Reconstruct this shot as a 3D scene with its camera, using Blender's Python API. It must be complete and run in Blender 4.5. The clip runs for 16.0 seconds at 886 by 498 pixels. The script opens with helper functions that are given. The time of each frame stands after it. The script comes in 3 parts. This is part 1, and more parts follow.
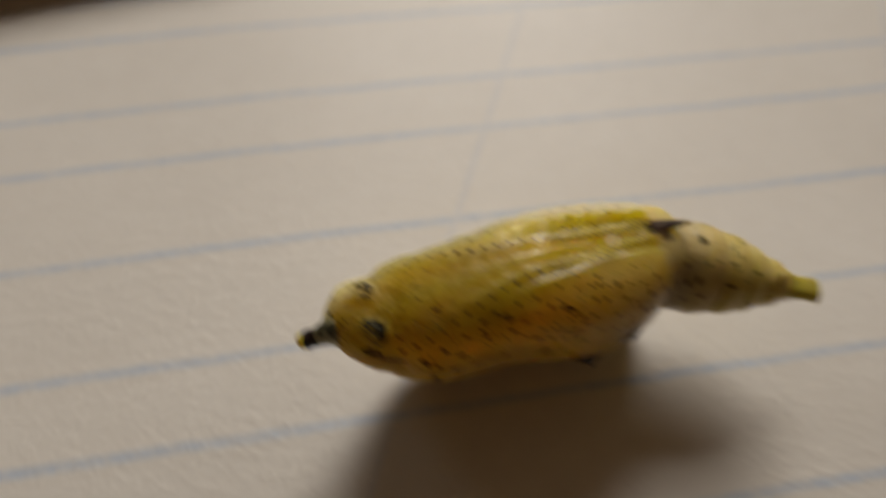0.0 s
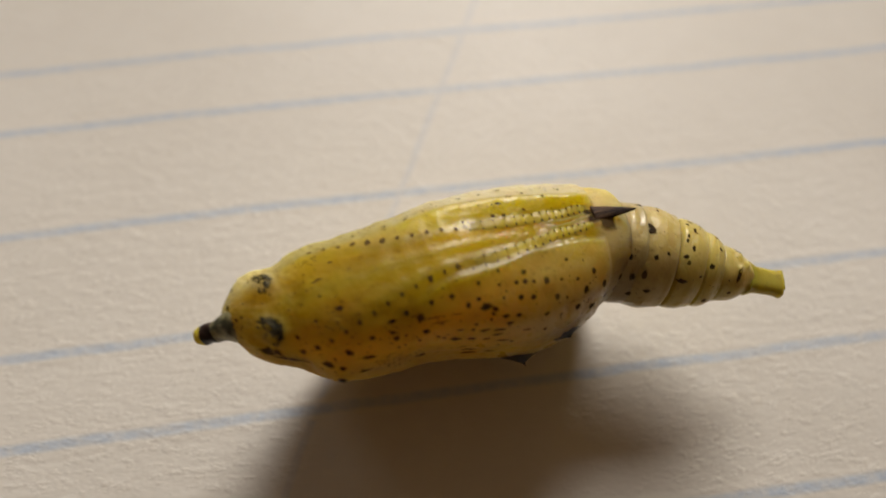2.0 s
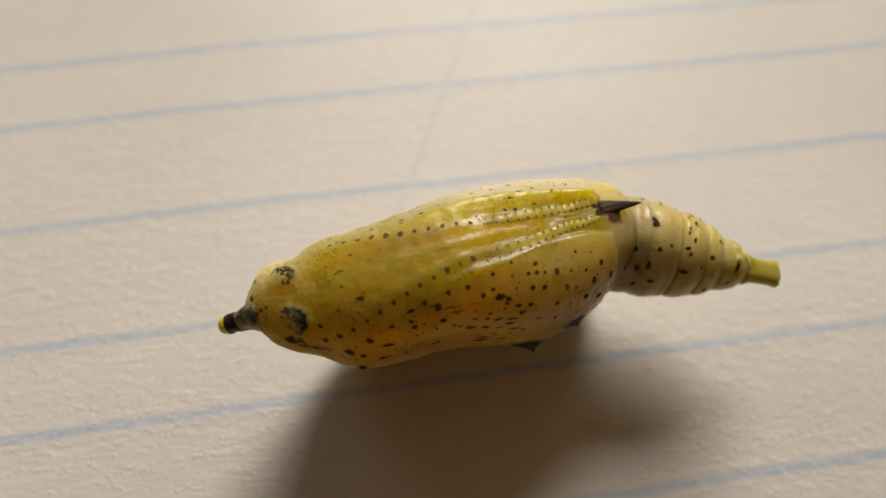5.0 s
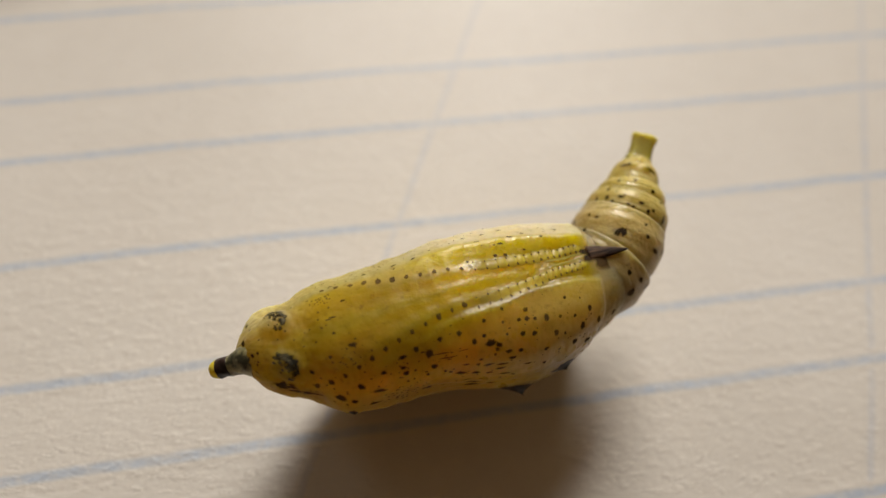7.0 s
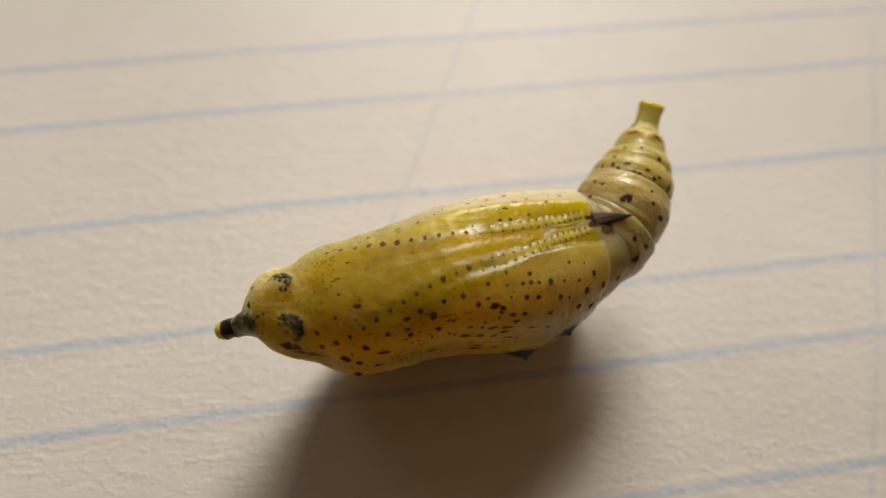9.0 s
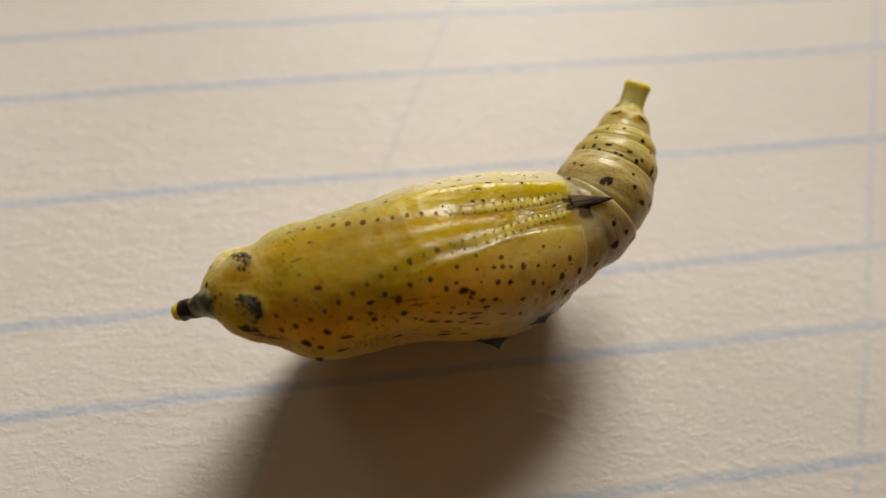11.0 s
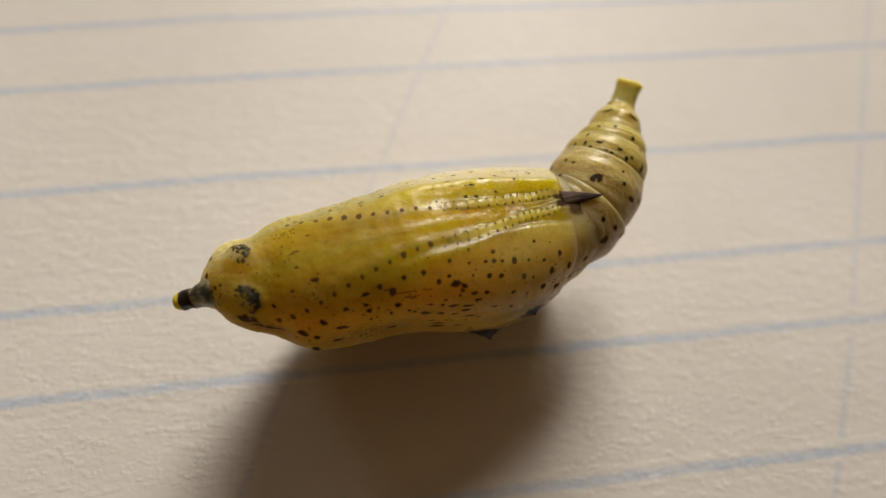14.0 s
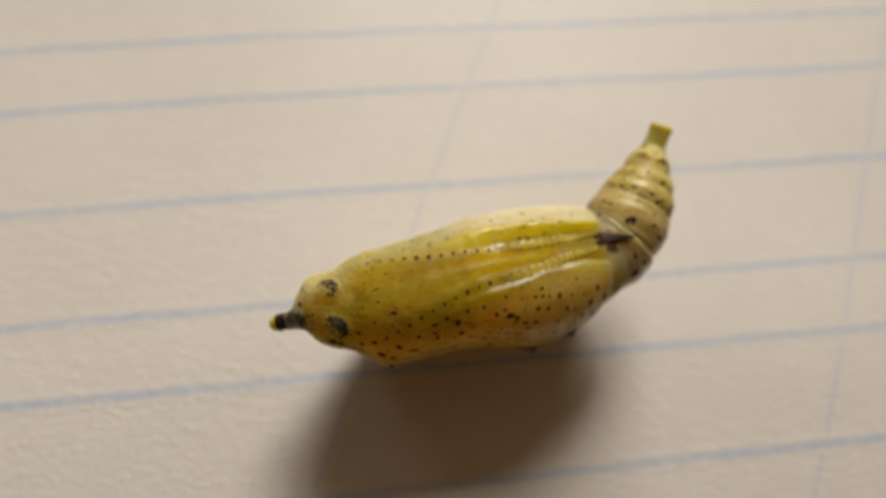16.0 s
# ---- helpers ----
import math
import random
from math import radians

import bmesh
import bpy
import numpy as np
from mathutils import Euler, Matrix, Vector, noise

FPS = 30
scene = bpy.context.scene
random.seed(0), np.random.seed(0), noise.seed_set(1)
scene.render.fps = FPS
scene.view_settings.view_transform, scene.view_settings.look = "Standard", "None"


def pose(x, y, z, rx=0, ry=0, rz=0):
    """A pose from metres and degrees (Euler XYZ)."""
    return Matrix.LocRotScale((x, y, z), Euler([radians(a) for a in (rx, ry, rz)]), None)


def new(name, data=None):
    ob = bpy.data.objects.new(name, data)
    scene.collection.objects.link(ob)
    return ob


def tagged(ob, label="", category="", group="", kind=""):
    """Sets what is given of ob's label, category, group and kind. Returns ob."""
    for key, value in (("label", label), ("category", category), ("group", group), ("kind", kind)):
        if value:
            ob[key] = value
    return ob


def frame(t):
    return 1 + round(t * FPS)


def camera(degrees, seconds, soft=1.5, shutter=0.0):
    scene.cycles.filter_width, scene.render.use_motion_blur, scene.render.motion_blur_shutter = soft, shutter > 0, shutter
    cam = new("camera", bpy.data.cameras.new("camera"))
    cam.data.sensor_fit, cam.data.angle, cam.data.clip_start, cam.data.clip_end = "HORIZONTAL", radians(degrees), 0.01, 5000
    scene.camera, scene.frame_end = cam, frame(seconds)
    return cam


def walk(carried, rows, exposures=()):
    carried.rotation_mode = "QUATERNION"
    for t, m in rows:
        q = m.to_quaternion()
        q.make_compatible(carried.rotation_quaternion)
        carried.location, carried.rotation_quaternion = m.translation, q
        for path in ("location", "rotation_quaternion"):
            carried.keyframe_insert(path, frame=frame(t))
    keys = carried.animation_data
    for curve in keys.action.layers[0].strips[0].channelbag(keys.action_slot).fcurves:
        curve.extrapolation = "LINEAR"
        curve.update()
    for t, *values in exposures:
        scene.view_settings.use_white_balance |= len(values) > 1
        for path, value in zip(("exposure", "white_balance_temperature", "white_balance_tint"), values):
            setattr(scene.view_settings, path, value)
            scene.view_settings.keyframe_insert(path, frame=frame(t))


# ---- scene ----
cam = camera(65.2, 16.0, shutter=0.5)
cam.data.dof.use_dof = True
cam.data.dof.focus_distance = 0.0245
cam.data.dof.aperture_fstop = 28.0
# seconds, eye in millimetres, turn in degrees
ROWS = [
    (0, 0.60, 0.12, 28.65, 32.77, -2.42, -9.60),
    (0.1, 2.17, -1.17, 29.72, 31.52, -2.10, -8.72),
    (0.2, 2.60, -1.29, 30.21, 31.25, -1.86, -8.75),
    (0.4, 3.92, -1.45, 31.20, 30.68, -1.60, -7.98),
    (0.5, 4.35, -0.98, 31.59, 30.75, -1.43, -7.90),
    (1, 5.37, 0.08, 27.27, 28.19, -0.95, -8.20),
    (1.5, 5.64, 1.78, 25.57, 28.01, -1.85, -8.30),
    (2, 4.75, 2.18, 27.32, 28.20, -1.25, -8.03),
    (2.5, 4.15, 2.34, 29.10, 28.83, -0.82, -8.13),
    (3, 4.39, 2.16, 28.79, 28.26, -0.96, -8.15),
    (3.5, 4.54, 2.26, 28.63, 28.25, -0.92, -8.20),
    (4, 3.69, 2.03, 28.33, 27.65, -1.13, -8.20),
    (4.2, 3.98, 1.89, 28.41, 27.38, -1.15, -8.31),
    (6.3, 3.28, 2.53, 28.14, 27.21, -3.81, -8.93),
    (6.5, 3.56, 2.64, 28.57, 27.70, -3.54, -8.71),
    (7, 3.42, 2.73, 29.00, 28.76, -3.73, -9.05),
    (7.5, 3.37, 2.84, 29.57, 29.10, -3.39, -8.56),
    (8, 3.23, 2.35, 28.72, 28.72, -3.30, -8.60),
    (8.5, 3.33, 2.07, 28.69, 28.36, -3.13, -8.50),
    (9, 3.40, 1.99, 28.67, 27.61, -3.44, -8.38),
    (9.5, 3.64, 2.26, 27.81, 26.33, -3.69, -7.99),
    (9.7, 3.79, 2.69, 27.53, 26.30, -4.79, -8.34),
    (11.8, 4.82, 1.81, 27.90, 26.88, -3.28, -6.93),
    (12, 4.59, 1.98, 28.13, 26.62, -3.46, -6.99),
    (12.5, 4.68, 1.70, 28.07, 26.02, -3.45, -7.02),
    (13, 4.76, 2.01, 28.05, 26.17, -3.73, -6.99),
    (13.5, 4.82, 2.07, 27.85, 26.01, -3.66, -6.97),
    (14, 4.79, 1.92, 28.33, 25.74, -3.99, -6.94),
    (14.5, 5.01, 2.05, 28.22, 25.86, -3.97, -7.02),
    (15, 5.06, 2.07, 28.57, 25.60, -3.83, -7.10),
    (15.5, 3.14, 4.07, 32.06, 22.64, -3.97, -6.69),
    (16, 2.45, 4.43, 33.63, 19.65, -4.19, -5.99),
]
walk(cam, [(t, pose(x / 1000, y / 1000, z / 1000, rx, ry, rz)) for t, x, y, z, rx, ry, rz in ROWS],
     exposures=[(0.0, -0.48), (0.5, -0.22), (1.0, -0.06), (1.8, -0.10), (2.5, 0.0), (16.0, 0.0)])

# ---- world and light ----
world = bpy.data.worlds.new("sky")
scene.world = world
world.use_nodes = True
sky = world.node_tree.nodes.new("ShaderNodeTexSky")
sky.sky_type = "NISHITA"
sky.sun_disc = False
sky.sun_elevation, sky.sun_rotation = radians(30), radians(27)
world.node_tree.links.new(sky.outputs[0], world.node_tree.nodes["Background"].inputs[0])
world.node_tree.nodes["Background"].inputs[1].default_value = 0.1

WALL_Y = 2.3                     # inner face of the window wall
# the two window openings: x from, to, z from, to (z = 0 is the table), and the daylight's power
WINDOWS = ((-2.10, -1.55, 1.02, 2.90, 7), (0.06, 1.31, 1.02, 2.90, 135))
for x0, x1, z0, z1, power in WINDOWS:
    lamp = new("window_daylight", bpy.data.lights.new("window_daylight", "AREA"))
    lamp.data.shape, lamp.data.size, lamp.data.size_y = "RECTANGLE", x1 - x0, z1 - z0
    lamp.data.energy, lamp.data.color = power, (1.0, 0.926, 0.838)
    lamp.matrix_world = pose((x0 + x1) / 2, WALL_Y + 0.06, (z0 + z1) / 2, -90, 0, 0)

U = 0.0345              # the scale of the chrysalis: one unit of its plan, in metres


# ---- materials ----
def nodes_of(name):
    m = bpy.data.materials.new(name)
    m.use_nodes = True
    t = m.node_tree
    return m, t, t.nodes["Principled BSDF"], t.nodes.new, t.links.new


def noise_node(t, vec, scale, detail=3.0, rough=0.55):
    n = t.nodes.new("ShaderNodeTexNoise")
    n.inputs["Scale"].default_value, n.inputs["Detail"].default_value = scale, detail
    n.inputs["Roughness"].default_value = rough
    t.links.new(vec, n.inputs["Vector"])
    return n.outputs["Fac"]


def stretched(t, vec, sx, sy, sz):
    n = t.nodes.new("ShaderNodeMapping")
    n.inputs["Scale"].default_value = (sx, sy, sz)
    t.links.new(vec, n.inputs["Vector"])
    return n.outputs["Vector"]


def ramp(t, fac, a, b, low=0.0, high=1.0):
    n = t.nodes.new("ShaderNodeMapRange")
    for key, value in (("From Min", a), ("From Max", b), ("To Min", low), ("To Max", high)):
        n.inputs[key].default_value = value
    t.links.new(fac, n.inputs["Value"])
    return n.outputs["Result"]


def mixed(t, fac, a, b, how="MIX"):
    n = t.nodes.new("ShaderNodeMix")
    n.data_type, n.blend_type = "RGBA", how
    for socket, value in ((n.inputs[0], fac), (n.inputs[6], a), (n.inputs[7], b)):
        if isinstance(value, (tuple, float, int)):
            socket.default_value = (*value, 1) if isinstance(value, tuple) else value
        else:
            t.links.new(value, socket)
    return n.outputs[2]


def maths(t, how, a, b=0.0):
    n = t.nodes.new("ShaderNodeMath")
    n.operation = how
    for socket, value in zip(n.inputs, (a, b)):
        if isinstance(value, (float, int)):
            socket.default_value = value
        else:
            t.links.new(value, socket)
    return n.outputs[0]


def bumped(t, shader, *layers):
    """layers of (height, metres)."""
    last = None
    for height, metres in layers:
        n = t.nodes.new("ShaderNodeBump")
        n.inputs["Distance"].default_value = metres
        t.links.new(height, n.inputs["Height"])
        if last:
            t.links.new(last, n.inputs["Normal"])
        last = n.outputs["Normal"]
    t.links.new(last, shader.inputs["Normal"])


def plain(name, color, rough=0.6, grain=40.0):
    m, t, b, add, link = nodes_of(name)
    vec = add("ShaderNodeTexCoord").outputs["Object"]
    n = noise_node(t, vec, grain, 5)
    dark = tuple(c * 0.82 for c in color)
    link(mixed(t, ramp(t, n, 0.3, 0.7), dark, color), b.inputs["Base Color"])
    b.inputs["Roughness"].default_value = rough
    return m


def paper_material(name, line=None):
    """Uncoated paper with a fine tooth; line: half the width of a printed ruling that runs along the strip's own x, and its strength."""
    m, t, b, add, link = nodes_of(name)
    vec = add("ShaderNodeNewGeometry").outputs["Position"]
    cloud = noise_node(t, vec, 90, 4)
    flock = noise_node(t, stretched(t, vec, 700, 1100, 900), 1.0, 3)
    color = mixed(t, ramp(t, cloud, 0.3, 0.7), (0.77, 0.735, 0.67), (0.82, 0.79, 0.73))
    color = mixed(t, ramp(t, flock, 0.35, 0.75, 0.0, 0.25), color, (0.70, 0.66, 0.60))
    if line:
        half, strength, ink_color = line
        own = add("ShaderNodeSeparateXYZ")
        link(add("ShaderNodeTexCoord").outputs["Object"], own.inputs[0])
        wave = ramp(t, noise_node(t, vec, 260, 3), 0.25, 0.75, -0.00007, 0.00007)
        off = maths(t, "ABSOLUTE", maths(t, "ADD", own.outputs["Y"], wave))
        edge = ramp(t, off, half * 0.45, half * 1.25, 1.0, 0.0)
        worn = ramp(t, noise_node(t, vec, 1500, 3, 0.7), 0.3, 0.62, 0.45, 1.0)
        fade = ramp(t, noise_node(t, vec, 70, 2), 0.3, 0.7, 0.65, 1.0)
        fac = maths(t, "MULTIPLY", maths(t, "MULTIPLY", edge, worn), maths(t, "MULTIPLY", fade, strength))
        color = mixed(t, fac, color, ink_color)
    link(color, b.inputs["Base Color"])
    b.inputs["Roughness"].default_value = 0.54
    b.inputs["Specular IOR Level"].default_value = 0.6
    tooth = noise_node(t, stretched(t, vec, 1500, 2300, 1800), 1.0, 4, 0.6)
    pulp = noise_node(t, vec, 420, 3)
    dents = ramp(t, noise_node(t, stretched(t, vec, 1500, 2700, 2000), 1.0, 4, 0.65), 0.52, 0.66)
    bumped(t, b, (pulp, 0.000025), (tooth, 0.000031), (dents, 0.000011))
    return m


def skin_material(name, gloss=0.24, wax=0.7, deep=0.0022, striae=(60, 900, 900), relief=0.00004, front=0.0, crumple=0.0):
    """Translucent pupal skin: pigment, and the body's painted shade, from the mesh's own tint, dull mottling, fine
    dirt, wrinkles, waxy gloss; front: how much duller the bloom makes it towards the head.
    """
    m, t, b, add, link = nodes_of(name)
    vec = add("ShaderNodeTexCoord").outputs["Object"]
    tint = add("ShaderNodeVertexColor")
    tint.layer_name = "tint"
    tone = tint.outputs["Color"]
    mottle = noise_node(t, vec, 700, 4, 0.6)
    color = mixed(t, ramp(t, mottle, 0.35, 0.7, 0.0, 0.5), tone, mixed(t, 1.0, tone, (0.70, 0.62, 0.42), "MULTIPLY"))
    cloud = noise_node(t, vec, 230, 3)
    color = mixed(t, ramp(t, cloud, 0.48, 0.72, 0.0, 0.35), color, mixed(t, 0.4, color, (0.52, 0.44, 0.10)))
    grime = noise_node(t, vec, 3800, 3, 0.7)
    color = mixed(t, ramp(t, grime, 0.56, 0.74, 0.0, 0.55), color, mixed(t, 1.0, color, (0.45, 0.36, 0.25), "MULTIPLY"))
    streaks = noise_node(t, stretched(t, vec, 420 if crumple else 180, 900 if crumple else 1500, 1500), 1.0, 3)
    color = mixed(t, ramp(t, streaks, 0.5, 0.75, 0.0, 0.3), color, mixed(t, 1.0, color, (0.72, 0.66, 0.55), "MULTIPLY"))
    link(color, b.inputs["Base Color"])
    b.inputs["Subsurface Weight"].default_value = wax
    b.inputs["Subsurface Radius"].default_value = (1.0, 0.82, 0.35)
    b.inputs["Subsurface Scale"].default_value = deep
    along = add("ShaderNodeSeparateXYZ")
    link(vec, along.inputs[0])
    bloom = ramp(t, along.outputs["X"], 0.0035, 0.0075, front, 0.0)
    if front:
        link(ramp(t, along.outputs["X"], 0.0030, 0.0085, 0.24, 0.44), b.inputs["Specular IOR Level"])
        link(maths(t, "MULTIPLY", ramp(t, along.outputs["X"], 0.0050, 0.0095, 0.0, 0.14), ramp(t, along.outputs["X"], 0.0119, 0.0124, 1.0, 0.0)), b.inputs["Coat Weight"])
    if front:
        bloom = maths(t, "ADD", bloom, ramp(t, along.outputs["X"], 0.0120, 0.0127, 0.0, 0.28))
    link(maths(t, "ADD", ramp(t, mottle, 0.3, 0.7, gloss - 0.06, gloss + 0.2), bloom), b.inputs["Roughness"])
    b.inputs["IOR"].default_value = 1.42
    b.inputs["Coat Weight"].default_value = 0.2
    b.inputs["Coat Roughness"].default_value = 0.10
    lines = noise_node(t, stretched(t, vec, *striae), 1.0, 3)
    pores = noise_node(t, vec, 2600, 3)
    layers = [(lines, relief), (pores, relief * 0.9)]
    if crumple:
        fold = noise_node(t, stretched(t, vec, 1.0, 0.7, 0.7), 1700, 3, 0.5)
        layers.append((maths(t, "ABSOLUTE", maths(t, "SUBTRACT", fold, 0.5)), crumple))
    bumped(t, b, *layers)
    return m


def dark_material(name, dark=(0.018, 0.012, 0.006), pale=(0.09, 0.055, 0.02), gloss=0.75, streak=(900, 900, 900), soft=True):
    """Blackish pigment; soft: it thins out where the mesh's own fade falls to nothing."""
    m, t, b, add, link = nodes_of(name)
    vec = add("ShaderNodeTexCoord").outputs["Object"]
    n = noise_node(t, stretched(t, vec, *streak), 1.0, 4, 0.65)
    link(mixed(t, ramp(t, n, 0.42, 0.72), dark, pale), b.inputs["Base Color"])
    b.inputs["Roughness"].default_value = gloss
    b.inputs["Specular IOR Level"].default_value = 0.14 if soft else 0.3
    if soft:
        thin = add("ShaderNodeAttribute")
        thin.attribute_name = "fade"
        ragged = ramp(t, noise_node(t, vec, 3000, 2), 0.3, 0.7, -0.2, 0.2)
        link(ramp(t, maths(t, "ADD", thin.outputs["Fac"], ragged), 0.05, 1.05), b.inputs["Alpha"])
    bumped(t, b, (n, 0.00004))
    return m


paint = plain("wall_paint", (0.13, 0.080, 0.037), 0.8, 3.0)
wood = plain("table_wood", (0.26, 0.16, 0.09), 0.45, 12.0)
# cloth and pages of the unseen block added as a shade caster
cloth = plain("caster_cloth", (0.22, 0.12, 0.05), 0.7, 300.0)
pages = plain("caster_pages", (0.66, 0.58, 0.44), 0.8, 300.0)
paper = paper_material("paper")
ruling = paper_material("paper_with_ruling", (0.00023, 0.72, (0.37, 0.51, 0.71)))
slant = paper_material("paper_with_slant_ruling", (0.00018, 0.36, (0.42, 0.52, 0.70)))
skin = skin_material("pupal_skin", 0.25, 1.0, 0.0050, (60, 900, 900), 0.00005, 0.32)
ring_skin = skin_material("abdomen_skin", 0.34, 0.7, 0.0016, (300, 200, 200), 0.00005, 0.0, 0.00012)
bead_skin = skin_material("antenna_skin", 0.56, 0.8, 0.0012, (1500, 300, 300), 0.00002)
spot_dark = dark_material("dark_pigment", (0.026, 0.016, 0.006), (0.11, 0.065, 0.02))
bead_mark = dark_material("antenna_mark", (0.10, 0.07, 0.014), (0.20, 0.14, 0.03))
spot_brown = dark_material("brown_pigment", (0.09, 0.055, 0.014), (0.19, 0.12, 0.03))
spine_dark = dark_material("spine_dark", (0.010, 0.007, 0.006), (0.06, 0.03, 0.02), 0.35, soft=False)
tongue_dark = dark_material("tongue_dark", (0.020, 0.010, 0.008), (0.17, 0.095, 0.05), 0.7, (400, 9000, 9000), False)
horn_skin = dark_material("horn_skin", (0.050, 0.048, 0.026), (0.50, 0.45, 0.21), 0.4, (1500, 1700, 1700), False)
eye_skin = dark_material("eye_pigment", (0.02, 0.018, 0.010), (0.16, 0.14, 0.07), 0.6, (2600, 2600, 2600))


# ---- building helpers ----
def part(name, bm, material, parent, label="", tints=None):
    me = bpy.data.meshes.new(name)
    bm.normal_update()
    bm.to_mesh(me)
    bm.free()
    me.materials.append(material)
    me.polygons.foreach_set("use_smooth", [True] * len(me.polygons))
    if tints:
        layer = me.color_attributes.new("tint", "FLOAT_COLOR", "POINT")
        layer.data.foreach_set("color", [c for rgb in tints for c in (*rgb, 1.0)])
    ob = new(name, me)
    ob.parent = parent
    return tagged(ob, label)


def box(name, x0, x1, y0, y1, z0, z1, material, label="", category="", kind="structure"):
    bm = bmesh.new()
    bmesh.ops.create_cube(bm, size=1)
    for v in bm.verts:
        v.co = ((x0, x1)[v.co.x > 0], (y0, y1)[v.co.y > 0], (z0, z1)[v.co.z > 0])
    me = bpy.data.meshes.new(name)
    bm.to_mesh(me)
    bm.free()
    me.materials.append(material)
    return tagged(new(name, me), label, category, "", kind)


def smooth(xs, ys, x):
    """A curve through the knots without overshoot."""
    x = min(max(x, xs[0]), xs[-1])
    i = min(max(int(np.searchsorted(xs, x)) - 1, 0), len(xs) - 2)

    def slope(j):
        if j <= 0 or j >= len(xs) - 1:
            k = min(max(j, 1), len(xs) - 1)
            return (ys[k] - ys[k - 1]) / (xs[k] - xs[k - 1])
        a, b = (ys[j] - ys[j - 1]) / (xs[j] - xs[j - 1]), (ys[j + 1] - ys[j]) / (xs[j + 1] - xs[j])
        return 0 if a * b <= 0 else 2 * a * b / (a + b)

    h = xs[i + 1] - xs[i]
    u = (x - xs[i]) / h
    return (1 + 2 * u) * (1 - u) ** 2 * ys[i] + u * (1 - u) ** 2 * h * slope(i) + u * u * (3 - 2 * u) * ys[i + 1] - u * u * (1 - u) * h * slope(i + 1)


def step(a, b, x):
    u = min(max((x - a) / (b - a), 0.0), 1.0)
    return u * u * (3 - 2 * u)


def blend(a, b, f):
    return tuple(p + (q - p) * f for p, q in zip(a, b))


def sheet_height(x, y):
    """The paper lies almost flat: a lazy swell, level round the middle."""
    far = step(0.02, 0.07, math.hypot(x - 0.006, y - 0.014))
    sag = 11.0 * max(0, 0.012 - y) ** 2 / (1 + max(0, 0.012 - y) * 60) + 4.0 * max(0, -0.001 - x) ** 2 / (1 + max(0, -0.001 - x) * 80)
    return -sag + far * 0.0006 * (noise.noise((x * 22, y * 22, 0.3)) + 0.3) + 0.00005 * noise.noise((x * 90, y * 90, 2.0))


# ---- room ----
box("floor", -2.2, 2.6, -2.2, WALL_Y, -0.85, -0.75, wood)
box("ceiling", -2.2, 2.6, -2.2, WALL_Y, 3.15, 3.25, paint)
box("wall_west", -2.3, -2.2, -2.2, WALL_Y, -0.85, 3.25, paint)
box("wall_east", 2.6, 2.7, -2.2, WALL_Y, -0.85, 3.25, paint)
box("wall_south", -2.3, 2.7, -2.3, -2.2, -0.85, 3.25, paint)
north = tagged(new("wall_north"), kind="structure")
(W0, W1, SILL, HEADER, _), (W2, W3, *_) = WINDOWS
for x0, x1, z0, z1 in ((-2.3, W0, SILL, HEADER), (W1, W2, SILL, HEADER), (W3, 2.7, SILL, HEADER), (-2.3, 2.7, -0.85, SILL), (-2.3, 2.7, HEADER, 3.25)):
    box("wall_panel", x0, x1, WALL_Y, WALL_Y + 0.2, z0, z1, paint).parent = north
box("table_top", -0.5, 0.7, -0.4, 0.45, -0.035, -0.0062, wood)

# ---- paper ----
PX, PY, NX, NY = (-0.085, 0.085), (-0.095, 0.110), 110, 130


def sheet():
    bm = bmesh.new()
    rows = []
    for j in range(NY + 1):
        y = PY[0] + (PY[1] - PY[0]) * j / NY
        rows.append([bm.verts.new((x, y, sheet_height(x, y))) for x in (PX[0] + (PX[1] - PX[0]) * i / NX for i in range(NX + 1))])
    for a, b in zip(rows, rows[1:]):
        for i in range(NX):
            bm.faces.new((a[i], a[i + 1], b[i + 1], b[i]))
    rim = [v for v in rows[0]] + [r[-1] for r in rows[1:]] + rows[-1][-2::-1] + [r[0] for r in rows[-2:0:-1]]
    low = [bm.verts.new((v.co.x, v.co.y, v.co.z - 0.0001)) for v in rim]
    for i in range(len(rim)):
        bm.faces.new((rim[i - 1], low[i - 1], low[i], rim[i]))
    bm.faces.new(list(reversed(low)))
    return bm


page = part("ruled_paper", sheet(), paper, None)
tagged(page, "cream writing paper with pale blue ruled and slanted lines", "paper sheet")


def rule(x0, y0, x1, y1, half, material, name):
    """A printed line: a strip of paper surface a hair above the sheet, its own x along the line."""
    length, turn = math.hypot(x1 - x0, y1 - y0), math.atan2(y1 - y0, x1 - x0)
    m = Matrix.Translation((x0, y0, 0)) @ Matrix.Rotation(turn, 4, "Z")
    bm = bmesh.new()
    n = max(2, int(length / 0.0015))
    rows = []
    for i in range(n + 1):
        row = []
        for s, lift in ((-half * 1.7, -0.000006), (-half * .9, 0.000004), (0, 0.000005), (half * .9, 0.000004), (half * 1.7, -0.000006)):
            p = m @ Vector((length * i / n, s, 0))
            row.append(bm.verts.new((length * i / n, s, sheet_height(p.x, p.y) + lift)))
        rows.append(row)
    for a, b in zip(rows, rows[1:]):
        for i in range(4):
            bm.faces.new((a[i], b[i], b[i + 1], a[i + 1]))
    ob = part(name, bm, material, page)
    ob.data.polygons.foreach_set("use_smooth", [False] * len(ob.data.polygons))
    ob.matrix_basis = m
    return ob


